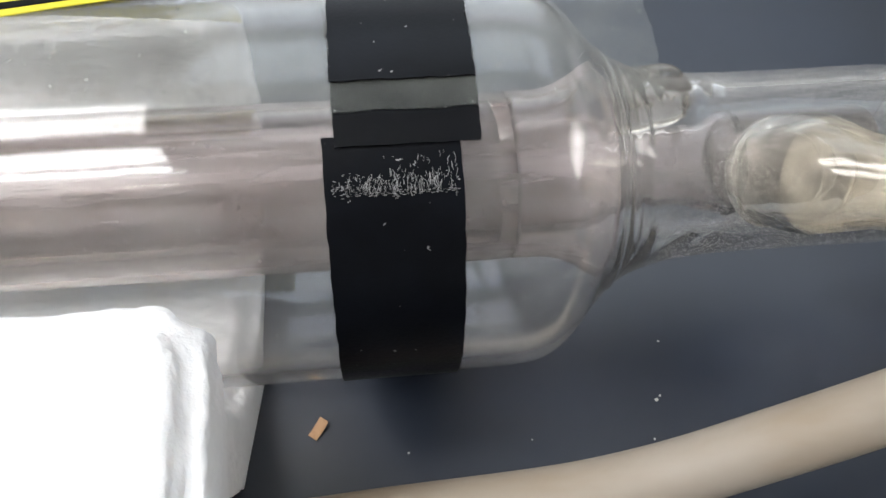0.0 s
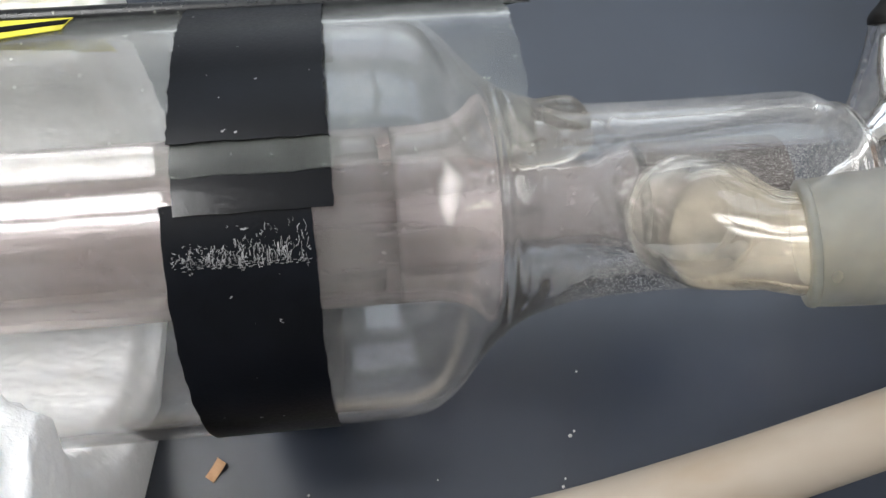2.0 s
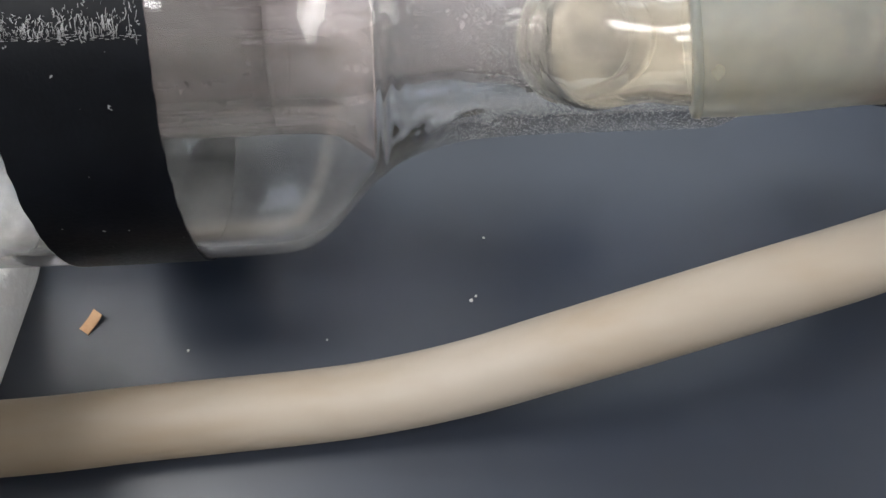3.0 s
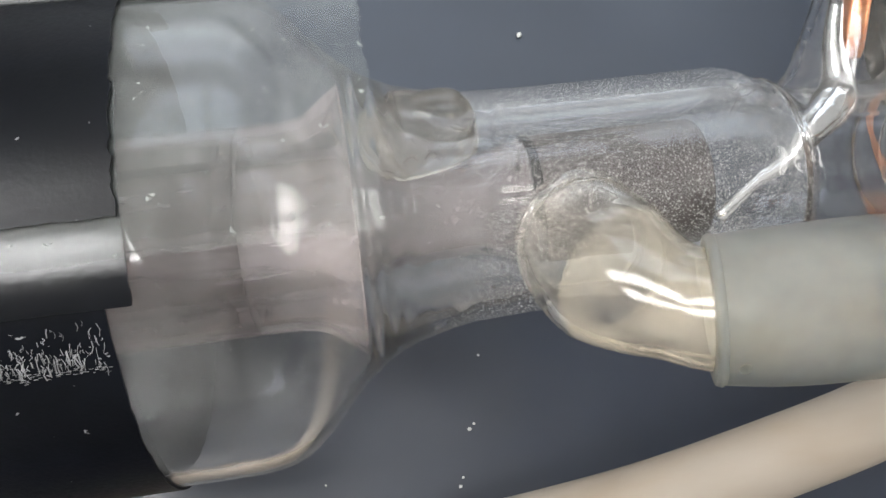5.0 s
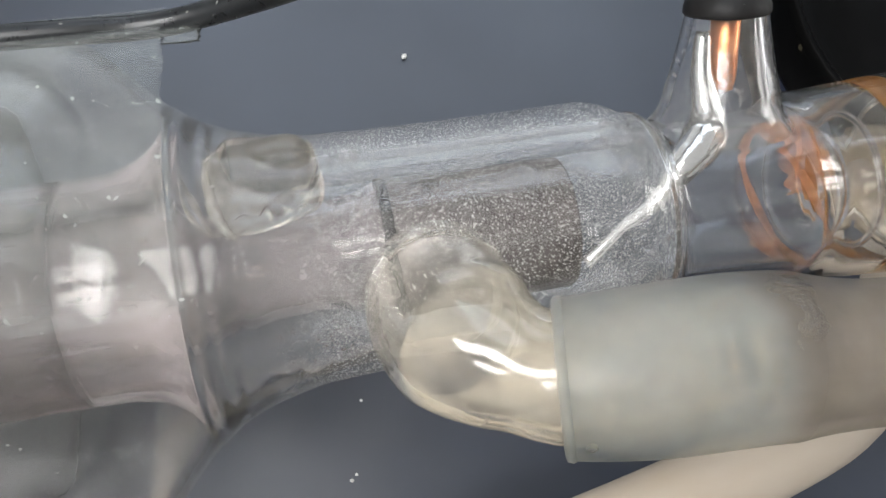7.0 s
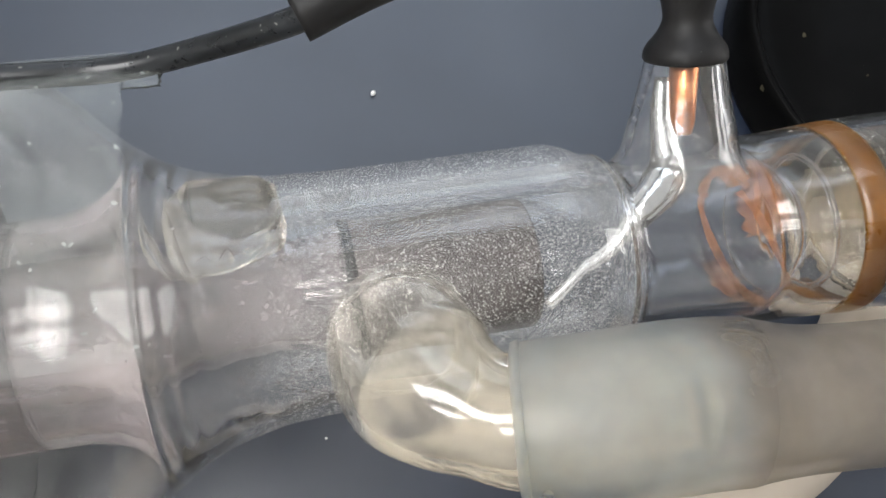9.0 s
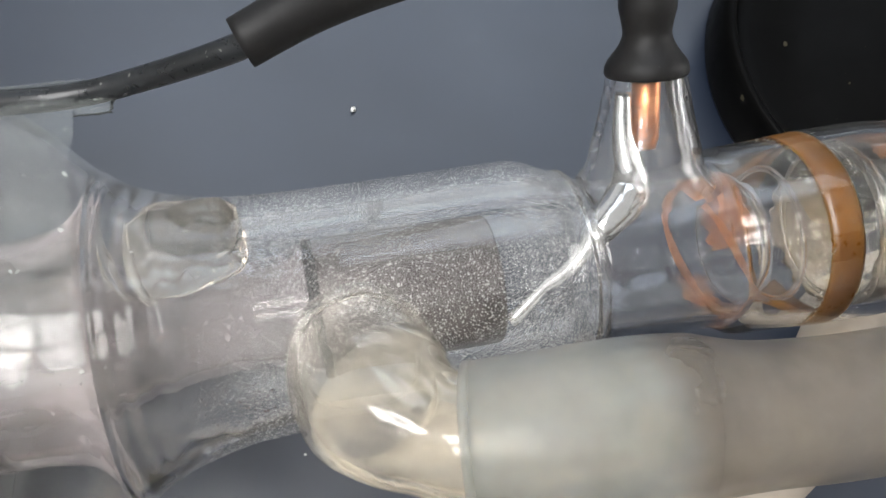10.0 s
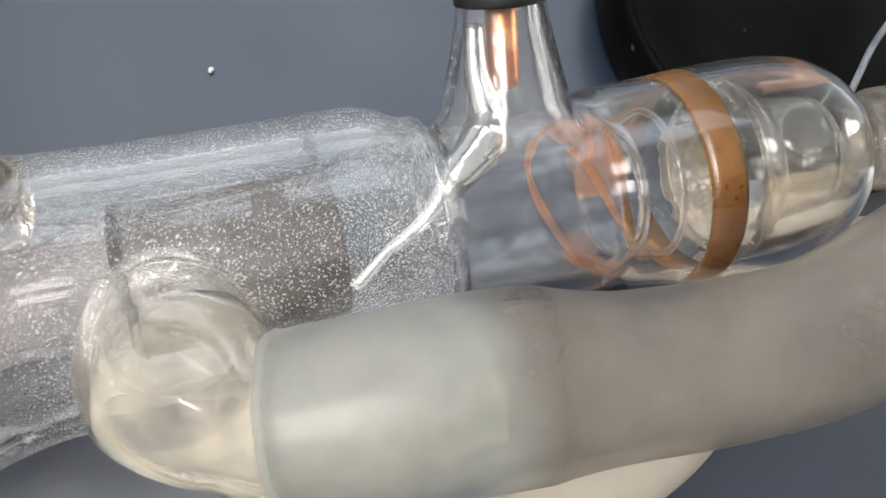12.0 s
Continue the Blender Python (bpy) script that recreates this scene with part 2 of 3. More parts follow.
def hose_mat(name, end, run, x0, x1):
    """Frosted silicone: clearer and greener where it is stretched, before x0, warmer and cloudier past x1."""
    m, nt, out = material(name)
    c = nt.nodes.new("ShaderNodeTexCoord")
    sx = nt.nodes.new("ShaderNodeSeparateXYZ")
    nt.links.new(c.outputs["Object"], sx.inputs[0])
    far = nt.nodes.new("ShaderNodeMapRange")
    far.interpolation_type = "SMOOTHSTEP"
    far.inputs["From Min"].default_value, far.inputs["From Max"].default_value = x0, x1
    nt.links.new(sx.outputs[0], far.inputs["Value"])
    shaders = []
    for ca, cb, clear in (end, run):
        p = node(nt, "ShaderNodeBsdfPrincipled", Roughness=0.33, IOR=1.41)
        p.inputs["Subsurface Weight"].default_value = 0.6
        p.inputs["Subsurface Radius"].default_value = (0.010, 0.009, 0.007)
        p.inputs["Subsurface Scale"].default_value = 1.0
        nt.links.new(ramp(nt, noise_tex(nt, 55, 5, 0.65), 0.3, 0.7, (*ca, 1), (*cb, 1)), p.inputs["Base Color"])
        nt.links.new(relief(nt, noise_tex(nt, 220, 3, 0.6), 0.12, 0.0003), p.inputs["Normal"])
        t = node(nt, "ShaderNodeBsdfTransparent", Color=(0.95, 0.93, 0.88, 1))
        see = ramp(nt, noise_tex(nt, 38, 4, 0.6), 0.3, 0.7, (clear - 0.09,) * 3 + (1,), (clear + 0.09,) * 3 + (1,))
        shaders.append(mixed(nt, see, p.outputs[0], t.outputs[0]))
    nt.links.new(mixed(nt, far.outputs[0], *shaders), out.inputs[0])
    return m


M_HOSE = hose_mat("frosted_silicone", ((0.36, 0.388, 0.378), (0.44, 0.438, 0.415), 0.67), ((0.196, 0.175, 0.160), (0.262, 0.230, 0.200), 0.57), 0.0965, 0.1010)


# ---- mesh helpers ----
def part(name, bm, mat, parent=None, label="", smooth=True, shadow=True, crisp=False):
    """Links a bmesh as one mesh object, under a thing or a part."""
    me = bpy.data.meshes.new(name)
    bm.to_mesh(me)
    bm.free()
    me.materials.append(mat)
    if smooth:
        me.polygons.foreach_set("use_smooth", [True] * len(me.polygons))
    if crisp:
        me.set_sharp_from_angle(angle=radians(40))
    ob = new(name, me)
    if parent:
        ob.parent = parent
    if label:
        ob["label"] = label
    ob.visible_shadow = shadow
    return ob


def thing(name, label, category, group="", kind=""):
    return tagged(new(name), label, category, group, kind)


def rounded(points, steps=4):
    """A smooth curve through points (any dimension)."""
    pts = [Vector(p) for p in points]
    res = []
    for i in range(len(pts) - 1):
        a, b = pts[max(i - 1, 0)], pts[i]
        c, d = pts[i + 1], pts[min(i + 2, len(pts) - 1)]
        for k in range(steps):
            u = k / steps
            res.append(0.5 * ((2 * b) + (c - a) * u + (2 * a - 5 * b + 4 * c - d) * u * u + (3 * b - a - 3 * c + d) * u ** 3))
    res.append(pts[-1])
    return res


def revolve(profile, m=None, seg=72, closed=False):
    """Turns (along, radius) pairs about the x axis; closed joins the last ring to the first."""
    bm = bmesh.new()
    rings = []
    for x, r in profile:
        rings.append([bm.verts.new((x, r * math.cos(2 * math.pi * k / seg), r * math.sin(2 * math.pi * k / seg))) for k in range(seg)])
    pairs = list(zip(rings, rings[1:])) + ([(rings[-1], rings[0])] if closed else [])
    for a, b in pairs:
        for k in range(seg):
            bm.faces.new((a[k], a[(k + 1) % seg], b[(k + 1) % seg], b[k]))
    bmesh.ops.remove_doubles(bm, verts=bm.verts, dist=1e-6)
    bmesh.ops.recalc_face_normals(bm, faces=bm.faces)
    if m is not None:
        bm.transform(m)
    return bm


def shell(outer, wall):
    """A closed wall: the outer profile and the same one inset, by a fixed depth or by one that depends on x."""
    inner = [(x, max(r - (wall(x) if callable(wall) else wall), 0.0004)) for x, r in outer]
    return [(x, r) for x, r in outer] + inner[::-1]


def sweep(path, radii, seg=28, wall=0.0, caps=True, lips=(True, True), span=None):
    """A round tube along a path, with a radius at each point; wall > 0 makes it hollow, lips says which ends are closed."""
    pts = [Vector(p) for p in path]
    n = len(pts)
    if isinstance(radii, (int, float)):
        radii = [radii] * n
    tang = [(pts[min(i + 1, n - 1)] - pts[max(i - 1, 0)]).normalized() for i in range(n)]
    u = tang[0].orthogonal().normalized()
    frames = []
    for t in tang:
        u = (u - t * u.dot(t)).normalized()
        frames.append((u, t.cross(u)))
    if span:
        pts, radii, frames = pts[slice(*span)], radii[slice(*span)], frames[slice(*span)]
    bm = bmesh.new()

    def rings(off):
        return [[bm.verts.new(p + (a * math.cos(2 * math.pi * k / seg) + b * math.sin(2 * math.pi * k / seg)) * max(r - off, 0.000008))
                 for k in range(seg)] for p, r, (a, b) in zip(pts, radii, frames)]

    def skin(rs):
        for a, b in zip(rs, rs[1:]):
            for k in range(seg):
                bm.faces.new((a[k], a[(k + 1) % seg], b[(k + 1) % seg], b[k]))
    o = rings(0)
    skin(o)
    if wall:
        i = rings(wall)
        skin(i)
        for a, b, lip in ((o[0], i[0], lips[0]), (o[-1], i[-1], lips[1])):
            for k in range(seg if lip else 0):
                bm.faces.new((a[k], a[(k + 1) % seg], b[(k + 1) % seg], b[k]))
    elif caps:
        bm.faces.new(o[0])
        bm.faces.new(o[-1])
    bmesh.ops.recalc_face_normals(bm, faces=bm.faces)
    return bm


def lerp_radii(keys, n):
    """n radii spread evenly along a list of radii."""
    res = []
    for i in range(n):
        f = i / (n - 1) * (len(keys) - 1)
        k = min(int(f), len(keys) - 2)
        res.append(keys[k] + (keys[k + 1] - keys[k]) * (f - k))
    return res


def box(x0, y0, z0, x1, y1, z1, bevel=0.0, seg=2):
    bm = bmesh.new()
    bmesh.ops.create_cube(bm, size=1)
    for v in bm.verts:
        v.co = Vector(((x0 + x1) / 2 + v.co.x * (x1 - x0), (y0 + y1) / 2 + v.co.y * (y1 - y0), (z0 + z1) / 2 + v.co.z * (z1 - z0)))
    if bevel:
        bmesh.ops.bevel(bm, geom=bm.edges[:], offset=bevel, segments=seg, affect="EDGES")
    return bm


def join(*bms):
    res = bmesh.new()
    for b in bms:
        me = bpy.data.meshes.new("tmp")
        b.to_mesh(me)
        b.free()
        res.from_mesh(me)
        bpy.data.meshes.remove(me)
    return res


def wrap(x0, x1, a0, a1, r, thick, seg=60, nx=8, wobble=0.0, seed=0, skew=0.0, lean=0.0):
    """A strip of tape lying on the tube between two angles (degrees round the axis, 90 is up)."""
    rnd = random.Random(seed)
    jit = [[rnd.uniform(-1, 1) * wobble for _ in range(seg + 1)] for _ in range(2)]
    ends = [[rnd.uniform(-1, 1) * wobble for _ in range(nx + 1)] for _ in range(2)]
    bm = bmesh.new()
    lay = []
    for rr in (r + thick, r):
        grid = []
        for i in range(seg + 1):
            f = i / seg
            row = []
            for k in range(nx + 1):
                u = k / nx
                ang = a0 + (a1 - a0) * f + lean * u + (ends[0][k] * (1 - f) ** 8 + ends[1][k] * f ** 8) * 900
                x = x0 + (x1 - x0) * u + jit[0][i] * (1 - u) ** 6 + jit[1][i] * u ** 6 + skew * f
                row.append(bm.verts.new((x, rr * math.cos(radians(ang)), AX + rr * math.sin(radians(ang)))))
            grid.append(row)
        lay.append(grid)
    for grid in lay:
        for i in range(seg):
            for k in range(nx):
                bm.faces.new((grid[i][k], grid[i][k + 1], grid[i + 1][k + 1], grid[i + 1][k]))
    t, b = lay
    for i in range(seg):
        bm.faces.new((t[i][0], t[i + 1][0], b[i + 1][0], b[i][0]))
        bm.faces.new((t[i][nx], t[i + 1][nx], b[i + 1][nx], b[i][nx]))
    for k in range(nx):
        bm.faces.new((t[0][k], t[0][k + 1], b[0][k + 1], b[0][k]))
        bm.faces.new((t[seg][k], t[seg][k + 1], b[seg][k + 1], b[seg][k]))
    bmesh.ops.recalc_face_normals(bm, faces=bm.faces)
    return bm


TUBE = Matrix.Translation((0, 0, AX))

# ---- room ----
X0, X1, Y0, Y1, Z0 = -2.6, 2.2, -2.2, 2.2, -0.75
tagged(part("floor", box(X0, Y0, Z0 - 0.1, X1, Y1, Z0), M_FLOOR, smooth=False), "dull brown vinyl floor under the table", "floor", kind="structure")
tagged(part("wall_west", box(X0 - 0.12, Y0, Z0, X0, Y1, CEIL), M_WALL, smooth=False), "plain pale painted wall", "wall", kind="structure")
EY0, EY1, EZ0, EZ1 = -0.55, 0.35, 0.45, 1.15
tagged(part("wall_east", join(box(X1, Y0, Z0, X1 + 0.12, EY0, CEIL), box(X1, EY1, Z0, X1 + 0.12, Y1, CEIL),
                              box(X1, EY0, Z0, X1 + 0.12, EY1, EZ0), box(X1, EY0, EZ1, X1 + 0.12, EY1, CEIL)), M_WALL, smooth=False),
       "unseen pale painted wall with a window opening for a lamp", "wall", kind="structure")
tagged(part("wall_south", box(X0 - 0.12, Y0 - 0.12, Z0, X1 + 0.12, Y0, CEIL), M_WALL, smooth=False), "plain pale painted wall", "wall", kind="structure")
WX0, WX1, WZ0, WZ1 = -0.5, 1.1, 0.2, 1.3
tagged(part("wall_north", join(box(X0 - 0.12, Y1, Z0, WX0, Y1 + 0.12, CEIL), box(WX1, Y1, Z0, X1 + 0.12, Y1 + 0.12, CEIL),
                               box(WX0, Y1, Z0, WX1, Y1 + 0.12, WZ0), box(WX0, Y1, WZ1, WX1, Y1 + 0.12, CEIL)), M_WALL, smooth=False),
       "unseen pale painted wall with a window opening for a lamp", "wall", kind="structure")
SX0, SX1, SY0, SY1 = -1.5, -0.4, -0.88, 0.32
NX0, NX1, NY0, NY1 = -0.39, 1.3, 0.62, 1.85
tagged(part("ceiling", join(box(X0 - 0.12, Y0 - 0.12, CEIL, SX0, Y1 + 0.12, CEIL + 0.1), box(SX1, Y0 - 0.12, CEIL, X1 + 0.12, NY0, CEIL + 0.1), box(SX1, NY1, CEIL, X1 + 0.12, Y1 + 0.12, CEIL + 0.1),
                            box(SX1, NY0, CEIL, NX0, NY1, CEIL + 0.1), box(NX1, NY0, CEIL, X1 + 0.12, NY1, CEIL + 0.1),
                            box(SX0, Y0 - 0.12, CEIL, SX1, SY0, CEIL + 0.1), box(SX0, SY1, CEIL, SX1, Y1 + 0.12, CEIL + 0.1)), M_CEIL, smooth=False),
       "white painted ceiling with a skylight opening", "ceiling", kind="structure")
roof_window = thing("window_1", "skylight with white painted bars in the ceiling", "window", kind="structure")
for y, w in ((-0.26, 0.13), (-0.70, 0.02), (0.16, 0.015)):
    part("glazing_bar", box(SX0, y - w, CEIL + 0.02, SX1, y + w, CEIL + 0.09), M_FRAME, roof_window, smooth=False)
part("glazing_bar", box(-0.97, SY0, CEIL + 0.03, -0.93, SY1, CEIL + 0.08), M_FRAME, roof_window, smooth=False)
# unseen opening with bars, added for the north fill lamp
north_fill = thing("fill_window_3", "added unseen skylight with white painted bars", "window", kind="structure")
for x in (0.15, 0.70):
    part("glazing_bar", box(x - 0.03, NY0, CEIL + 0.02, x + 0.03, NY1, CEIL + 0.09), M_FRAME, north_fill, smooth=False)
east_window = thing("window_4", "unseen wall window with white painted bars and a lamp behind", "window", kind="structure")
part("glazing_bar", box(X1 + 0.03, -0.12, EZ0, X1 + 0.08, -0.08, EZ1), M_FRAME, east_window, smooth=False)
part("glazing_bar", box(X1 + 0.03, EY0, 0.93, X1 + 0.08, EY1, 0.97), M_FRAME, east_window, smooth=False)
# unseen north window, added to frame the low fill lamp
side_fill_window = thing("fill_window_2", "unseen wall window with white painted bars and a lamp behind", "window", kind="structure")
part("glazing_bar", box(0.28, Y1 + 0.03, WZ0, 0.32, Y1 + 0.08, WZ1), M_FRAME, side_fill_window, smooth=False)
part("glazing_bar", box(WX0, Y1 + 0.03, 0.73, WX1, Y1 + 0.08, 0.77), M_FRAME, side_fill_window, smooth=False)

# ---- table ----
table = thing("table", "dark slate-blue laminate table top with fine dust", "table")
part("tabletop", box(-0.9, -0.45, -0.03, 0.9, 0.55, 0.0, 0.002), M_TABLE, table, smooth=False)
for x in (-0.82, 0.82):
    for y in (-0.38, 0.48):
        part("leg", box(x - 0.025, y - 0.025, Z0, x + 0.025, y + 0.025, -0.03, 0.003), M_BLACK, table, smooth=False)

# ---- glass laser tube ----
tube = thing("laser_tube", "clear glass laser tube with metal electrode, resting in white foam", "laser tube")
BODY = [(-0.20, 0.0337), (-0.10, 0.0337), (0.0, 0.0337), (0.020, 0.0337), (0.0264, 0.0334), (0.030, 0.0324), (0.0337, 0.0297), (0.0375, 0.0256),
        (0.0405, 0.0226), (0.0414, 0.0221), (0.0430, 0.0208), (0.0452, 0.0196), (0.049, 0.0182), (0.0546, 0.0170), (0.060, 0.0166), (0.068, 0.0164), (0.080, 0.0164),
        (0.092, 0.0165), (0.0955, 0.0164), (0.098, 0.0157), (0.100, 0.0147), (0.1016, 0.0142), (0.1024, 0.0143), (0.1032, 0.0138), (0.1042, 0.0128)]
body = [(p[0], p[1]) for p in rounded(BODY, 4)]
END = [(0.1042, 0.0128), (0.106, 0.0122), (0.112, 0.0122), (0.118, 0.0124), (0.1235, 0.0126), (0.1250, 0.0134), (0.1265, 0.0141), (0.130, 0.0143),
       (0.1357, 0.0146), (0.140, 0.0149), (0.147, 0.0151), (0.153, 0.0150), (0.158, 0.0142), (0.1615, 0.0126), (0.1645, 0.0101), (0.1675, 0.0077), (0.171, 0.0067), (0.178, 0.0064)]
body += [(p[0], p[1]) for p in rounded(END, 3)][1:]


def glass_wall(x):
    """The neck is drawn from thicker glass than the body and the end."""
    return 0.0018 + 0.0011 * max(0.0, min((x - 0.040) / 0.008, (0.1015 - x) / 0.006, 1.0))


envelope = revolve(shell(body, glass_wall), TUBE, 128, True)
for v in envelope.verts:
    # the hand-worked neck: its inner face is drawn in uneven ribs
    r = math.hypot(v.co.y, v.co.z - AX)
    if 0.0415 < v.co.x < 0.064 and r < 0.0205:
        a = math.atan2(v.co.z - AX, v.co.y)
        w = min((v.co.x - 0.0415) / 0.003, (0.064 - v.co.x) / 0.004, 1)
        rib = noise.noise((v.co.x * 620, a * 1.1, 3.0)) + 0.5 * noise.noise((v.co.x * 1300, a * 2.0, 8.0))
        inner = r < [b for x, b in body if x <= v.co.x + 1e-6][-1] - 0.0009
        push = 1 + (0.00060 if inner else 0.00010) * w * rib / r
        v.co.y, v.co.z = v.co.y * push, AX + (v.co.z - AX) * push
part("glass_envelope", envelope, M_GLASS, tube, shadow=False)
part("electrode_rim", revolve(shell([(0.0650, 0.0092), (0.0653, 0.0096), (0.0661, 0.0096), (0.0664, 0.0092)], 0.0008), TUBE, 56, True), M_BLACK, tube, "blackened metal rim")
JACKET = [(-0.20, 0.0149), (0.0, 0.0149), (0.026, 0.0149), (0.0315, 0.0151), (0.0350, 0.0160), (0.0378, 0.0178), (0.0392, 0.0189), (0.0402, 0.0195)]
part("jacket_tube", revolve(shell([(p[0], p[1]) for p in rounded(JACKET, 4)], 0.0012), TUBE, 80, True), M_INNER, tube, "milky glass jacket flaring to the seal")
BORE = [(-0.20, 0.0106), (0.0, 0.0106), (0.034, 0.0106), (0.0395, 0.0101), (0.0440, 0.0086), (0.0490, 0.0075), (0.0545, 0.0072), (0.0595, 0.0076), (0.0632, 0.0086), (0.0655, 0.0094)]
part("bore_tube", revolve(shell([(p[0], p[1]) for p in rounded(BORE, 4)], 0.0013), TUBE, 64, True), M_BORE, tube, "clear inner glass bore tube")
for k, loop in enumerate((((0.0412, 46), (0.0417, 65), (0.0428, 82), (0.0442, 91), (0.0458, 93)), ((0.0440, 48), (0.0444, 66), (0.0452, 84), (0.0466, 94), (0.0482, 92)),
                          ((0.0385, 62), (0.0390, 74), (0.0402, 86)))):
    part("glass_fold", sweep(rounded([(x, 0.0163 * math.cos(radians(a)), AX + 0.0163 * math.sin(radians(a))) for x, a in loop], 5),
                             lerp_radii([0.0002, 0.0006, 0.0007, 0.0005, 0.0001], 5 * (len(loop) - 1) + 1), 12), M_BARB, tube, "thick rounded fold in the glass", shadow=False)
part("electrode", revolve(shell([(0.0662, 0.0090), (0.0667, 0.0093), (0.078, 0.0093), (0.0902, 0.0093), (0.0907, 0.0090)], 0.0006), TUBE, 56, True), M_STEEL, tube,
     "dull speckled nickel sleeve")
part("glass_bead", sweep(rounded([(0.0445, 0.0065, AX + 0.0085), (0.050, 0.0075, AX + 0.0098), (0.0555, 0.0082, AX + 0.0104), (0.0580, 0.0085, AX + 0.0106)], 4),
                         lerp_radii([0.0044, 0.0054, 0.0058, 0.0058, 0.0057, 0.0055, 0.0050, 0.0041, 0.0024], 13)), M_CREAM, tube, "cream-coloured bead")
part("outlet_nozzle", revolve(shell([(p[0], p[1]) for p in rounded([(0.1450, 0.0128), (0.1475, 0.0118), (0.1500, 0.0098), (0.1540, 0.0088), (0.1600, 0.0084)], 4)], 0.0012), TUBE, 56, True), M_BARB, tube, "glass nozzle inside the end bulb", shadow=False)
for x, r in ((0.1288, 0.0102), (0.1342, 0.0100)):
    ring = [(x + 0.0005 * math.cos(k * math.pi / 5), r + 0.0005 * math.sin(k * math.pi / 5)) for k in range(10)]
    part("mirror_ring", revolve(ring, TUBE, 72, True), M_END, tube, "thin clear glass ring", shadow=False)
part("sealant_ring", revolve([(0.1362, 0.01345), (0.1366, 0.0138), (0.1374, 0.0141), (0.1387, 0.0142), (0.1402, 0.0141), (0.1410, 0.0138), (0.1414, 0.01345)], TUBE, 96, True), M_SEAL, tube,
     "brown silicone sealant ring")
rnd = random.Random(21)
froth = bmesh.new()
for k in range(420):
    a, side = rnd.uniform(0, 2 * math.pi), rnd.choice((0, 0, 1))
    x = (0.1350, 0.1422)[side] + rnd.gauss(0, 0.0006)
    bmesh.ops.create_icosphere(froth, subdivisions=1, radius=rnd.uniform(0.00004, 0.00014), matrix=Matrix.Translation((x, 0.0138 * math.cos(a), AX + 0.0138 * math.sin(a))))
tagged(part("sealant_bubbles", froth, M_DUST, tube, "tiny pale bubbles along the sealant"), kind="stuff")
# loops of sealant squeezed into the glass
for loop in (((0.1210, 50), (0.1168, 64), (0.1143, 84), (0.1148, 113), (0.1184, 146), (0.1230, 172), (0.1270, 198)),
             ((0.1190, 48), (0.1203, 74), (0.1222, 98), (0.1255, 136), (0.1290, 162), (0.1308, 180), (0.1280, 202)),
             ((0.1225, 52), (0.1236, 70), (0.1226, 88))):
    pts = rounded([(x, 0.0104 * math.cos(radians(a)), AX + 0.0104 * math.sin(radians(a))) for x, a in loop], 6)
    part("sealant_streak", sweep(pts, [0.0003 + 0.0003 * abs(math.sin(i * 0.31 + loop[0][0] * 900)) for i in range(len(pts))], 10), M_STREAK, tube,
         "thin orange-brown sealant streak", shadow=False)
part("sealant_patch", wrap(0.1195, 0.1268, 52, 112, 0.0111, 0.0004, 24, 8, 0.0007, 8), M_SMEAR, tube, "orange-brown sealant film")
part("cement_film", wrap(0.1440, 0.1570, 120, 330, 0.0126, 0.0004, 40, 12, 0.0006, 12), M_AMBER, tube, "cloudy amber cement film")
part("cement_film", wrap(0.1480, 0.1580, 20, 70, 0.0126, 0.0004, 30, 12, 0.0006, 13), M_SMEAR, tube, "orange-brown cement film")
part("sealant_patch", wrap(0.1235, 0.1285, 190, 262, 0.0116, 0.0004, 24, 8, 0.0007, 9), M_SMEAR, tube, "orange-brown sealant film")
# side arm with the copper pin
ARM = Vector((0.0, 0.74, 0.673)).normalized()
arm_m = Matrix.Translation((0.1146, 0, AX)) @ Vector((1, 0, 0)).rotation_difference(ARM).to_matrix().to_4x4()
CONE = [(0.0106, 0.0108), (0.0120, 0.0097), (0.0140, 0.0084), (0.0175, 0.0075), (0.022, 0.0064), (0.0265, 0.0055), (0.0285, 0.0053)]
part("side_arm", revolve(shell([(p[0], p[1]) for p in rounded(CONE, 3)], 0.0014), arm_m, 48), M_CONE, tube, shadow=False)
part("copper_pin", revolve([(0.0163, 0.0003), (0.0165, 0.0016), (0.018, 0.0019), (0.031, 0.0020), (0.0312, 0.0003)], arm_m, 24), M_COPPER, tube, "bright copper pin")
LEAD = [(0.1108, 0.0175, 0.0590), (0.1104, 0.0130, 0.0560), (0.1108, 0.0085, 0.0535), (0.1098, 0.0050, 0.0525), (0.1055, 0.0015, 0.0520), (0.1005, -0.0020, 0.0500),
        (0.0955, -0.0050, 0.0490), (0.0908, -0.0080, 0.0470)]
part("lead_strip", sweep(rounded(LEAD, 4), lerp_radii([0.0009, 0.0013, 0.0021, 0.0030, 0.0023, 0.0011, 0.0007, 0.0010], 29), 12), M_LEAD, tube, "bright tinned lead")
# hose barb: an elbow out of the bulb
BARB = [(0.0705, -0.0085, 0.0480), (0.0702, -0.0125, 0.0528), (0.0712, -0.0172, 0.0577), (0.0748, -0.0215, 0.0612), (0.0800, -0.0245, 0.0637), (0.0860, -0.0253, 0.0655), (0.0990, -0.0259, 0.0680)]
part("hose_barb", sweep(rounded(BARB, 5), lerp_radii([0.0092, 0.0094, 0.0096, 0.0096, 0.0083, 0.0070, 0.0072, 0.0068, 0.0072, 0.0066], 31), 40, 0.0014), M_BARB, tube,
     "yellowed glass elbow", shadow=False)

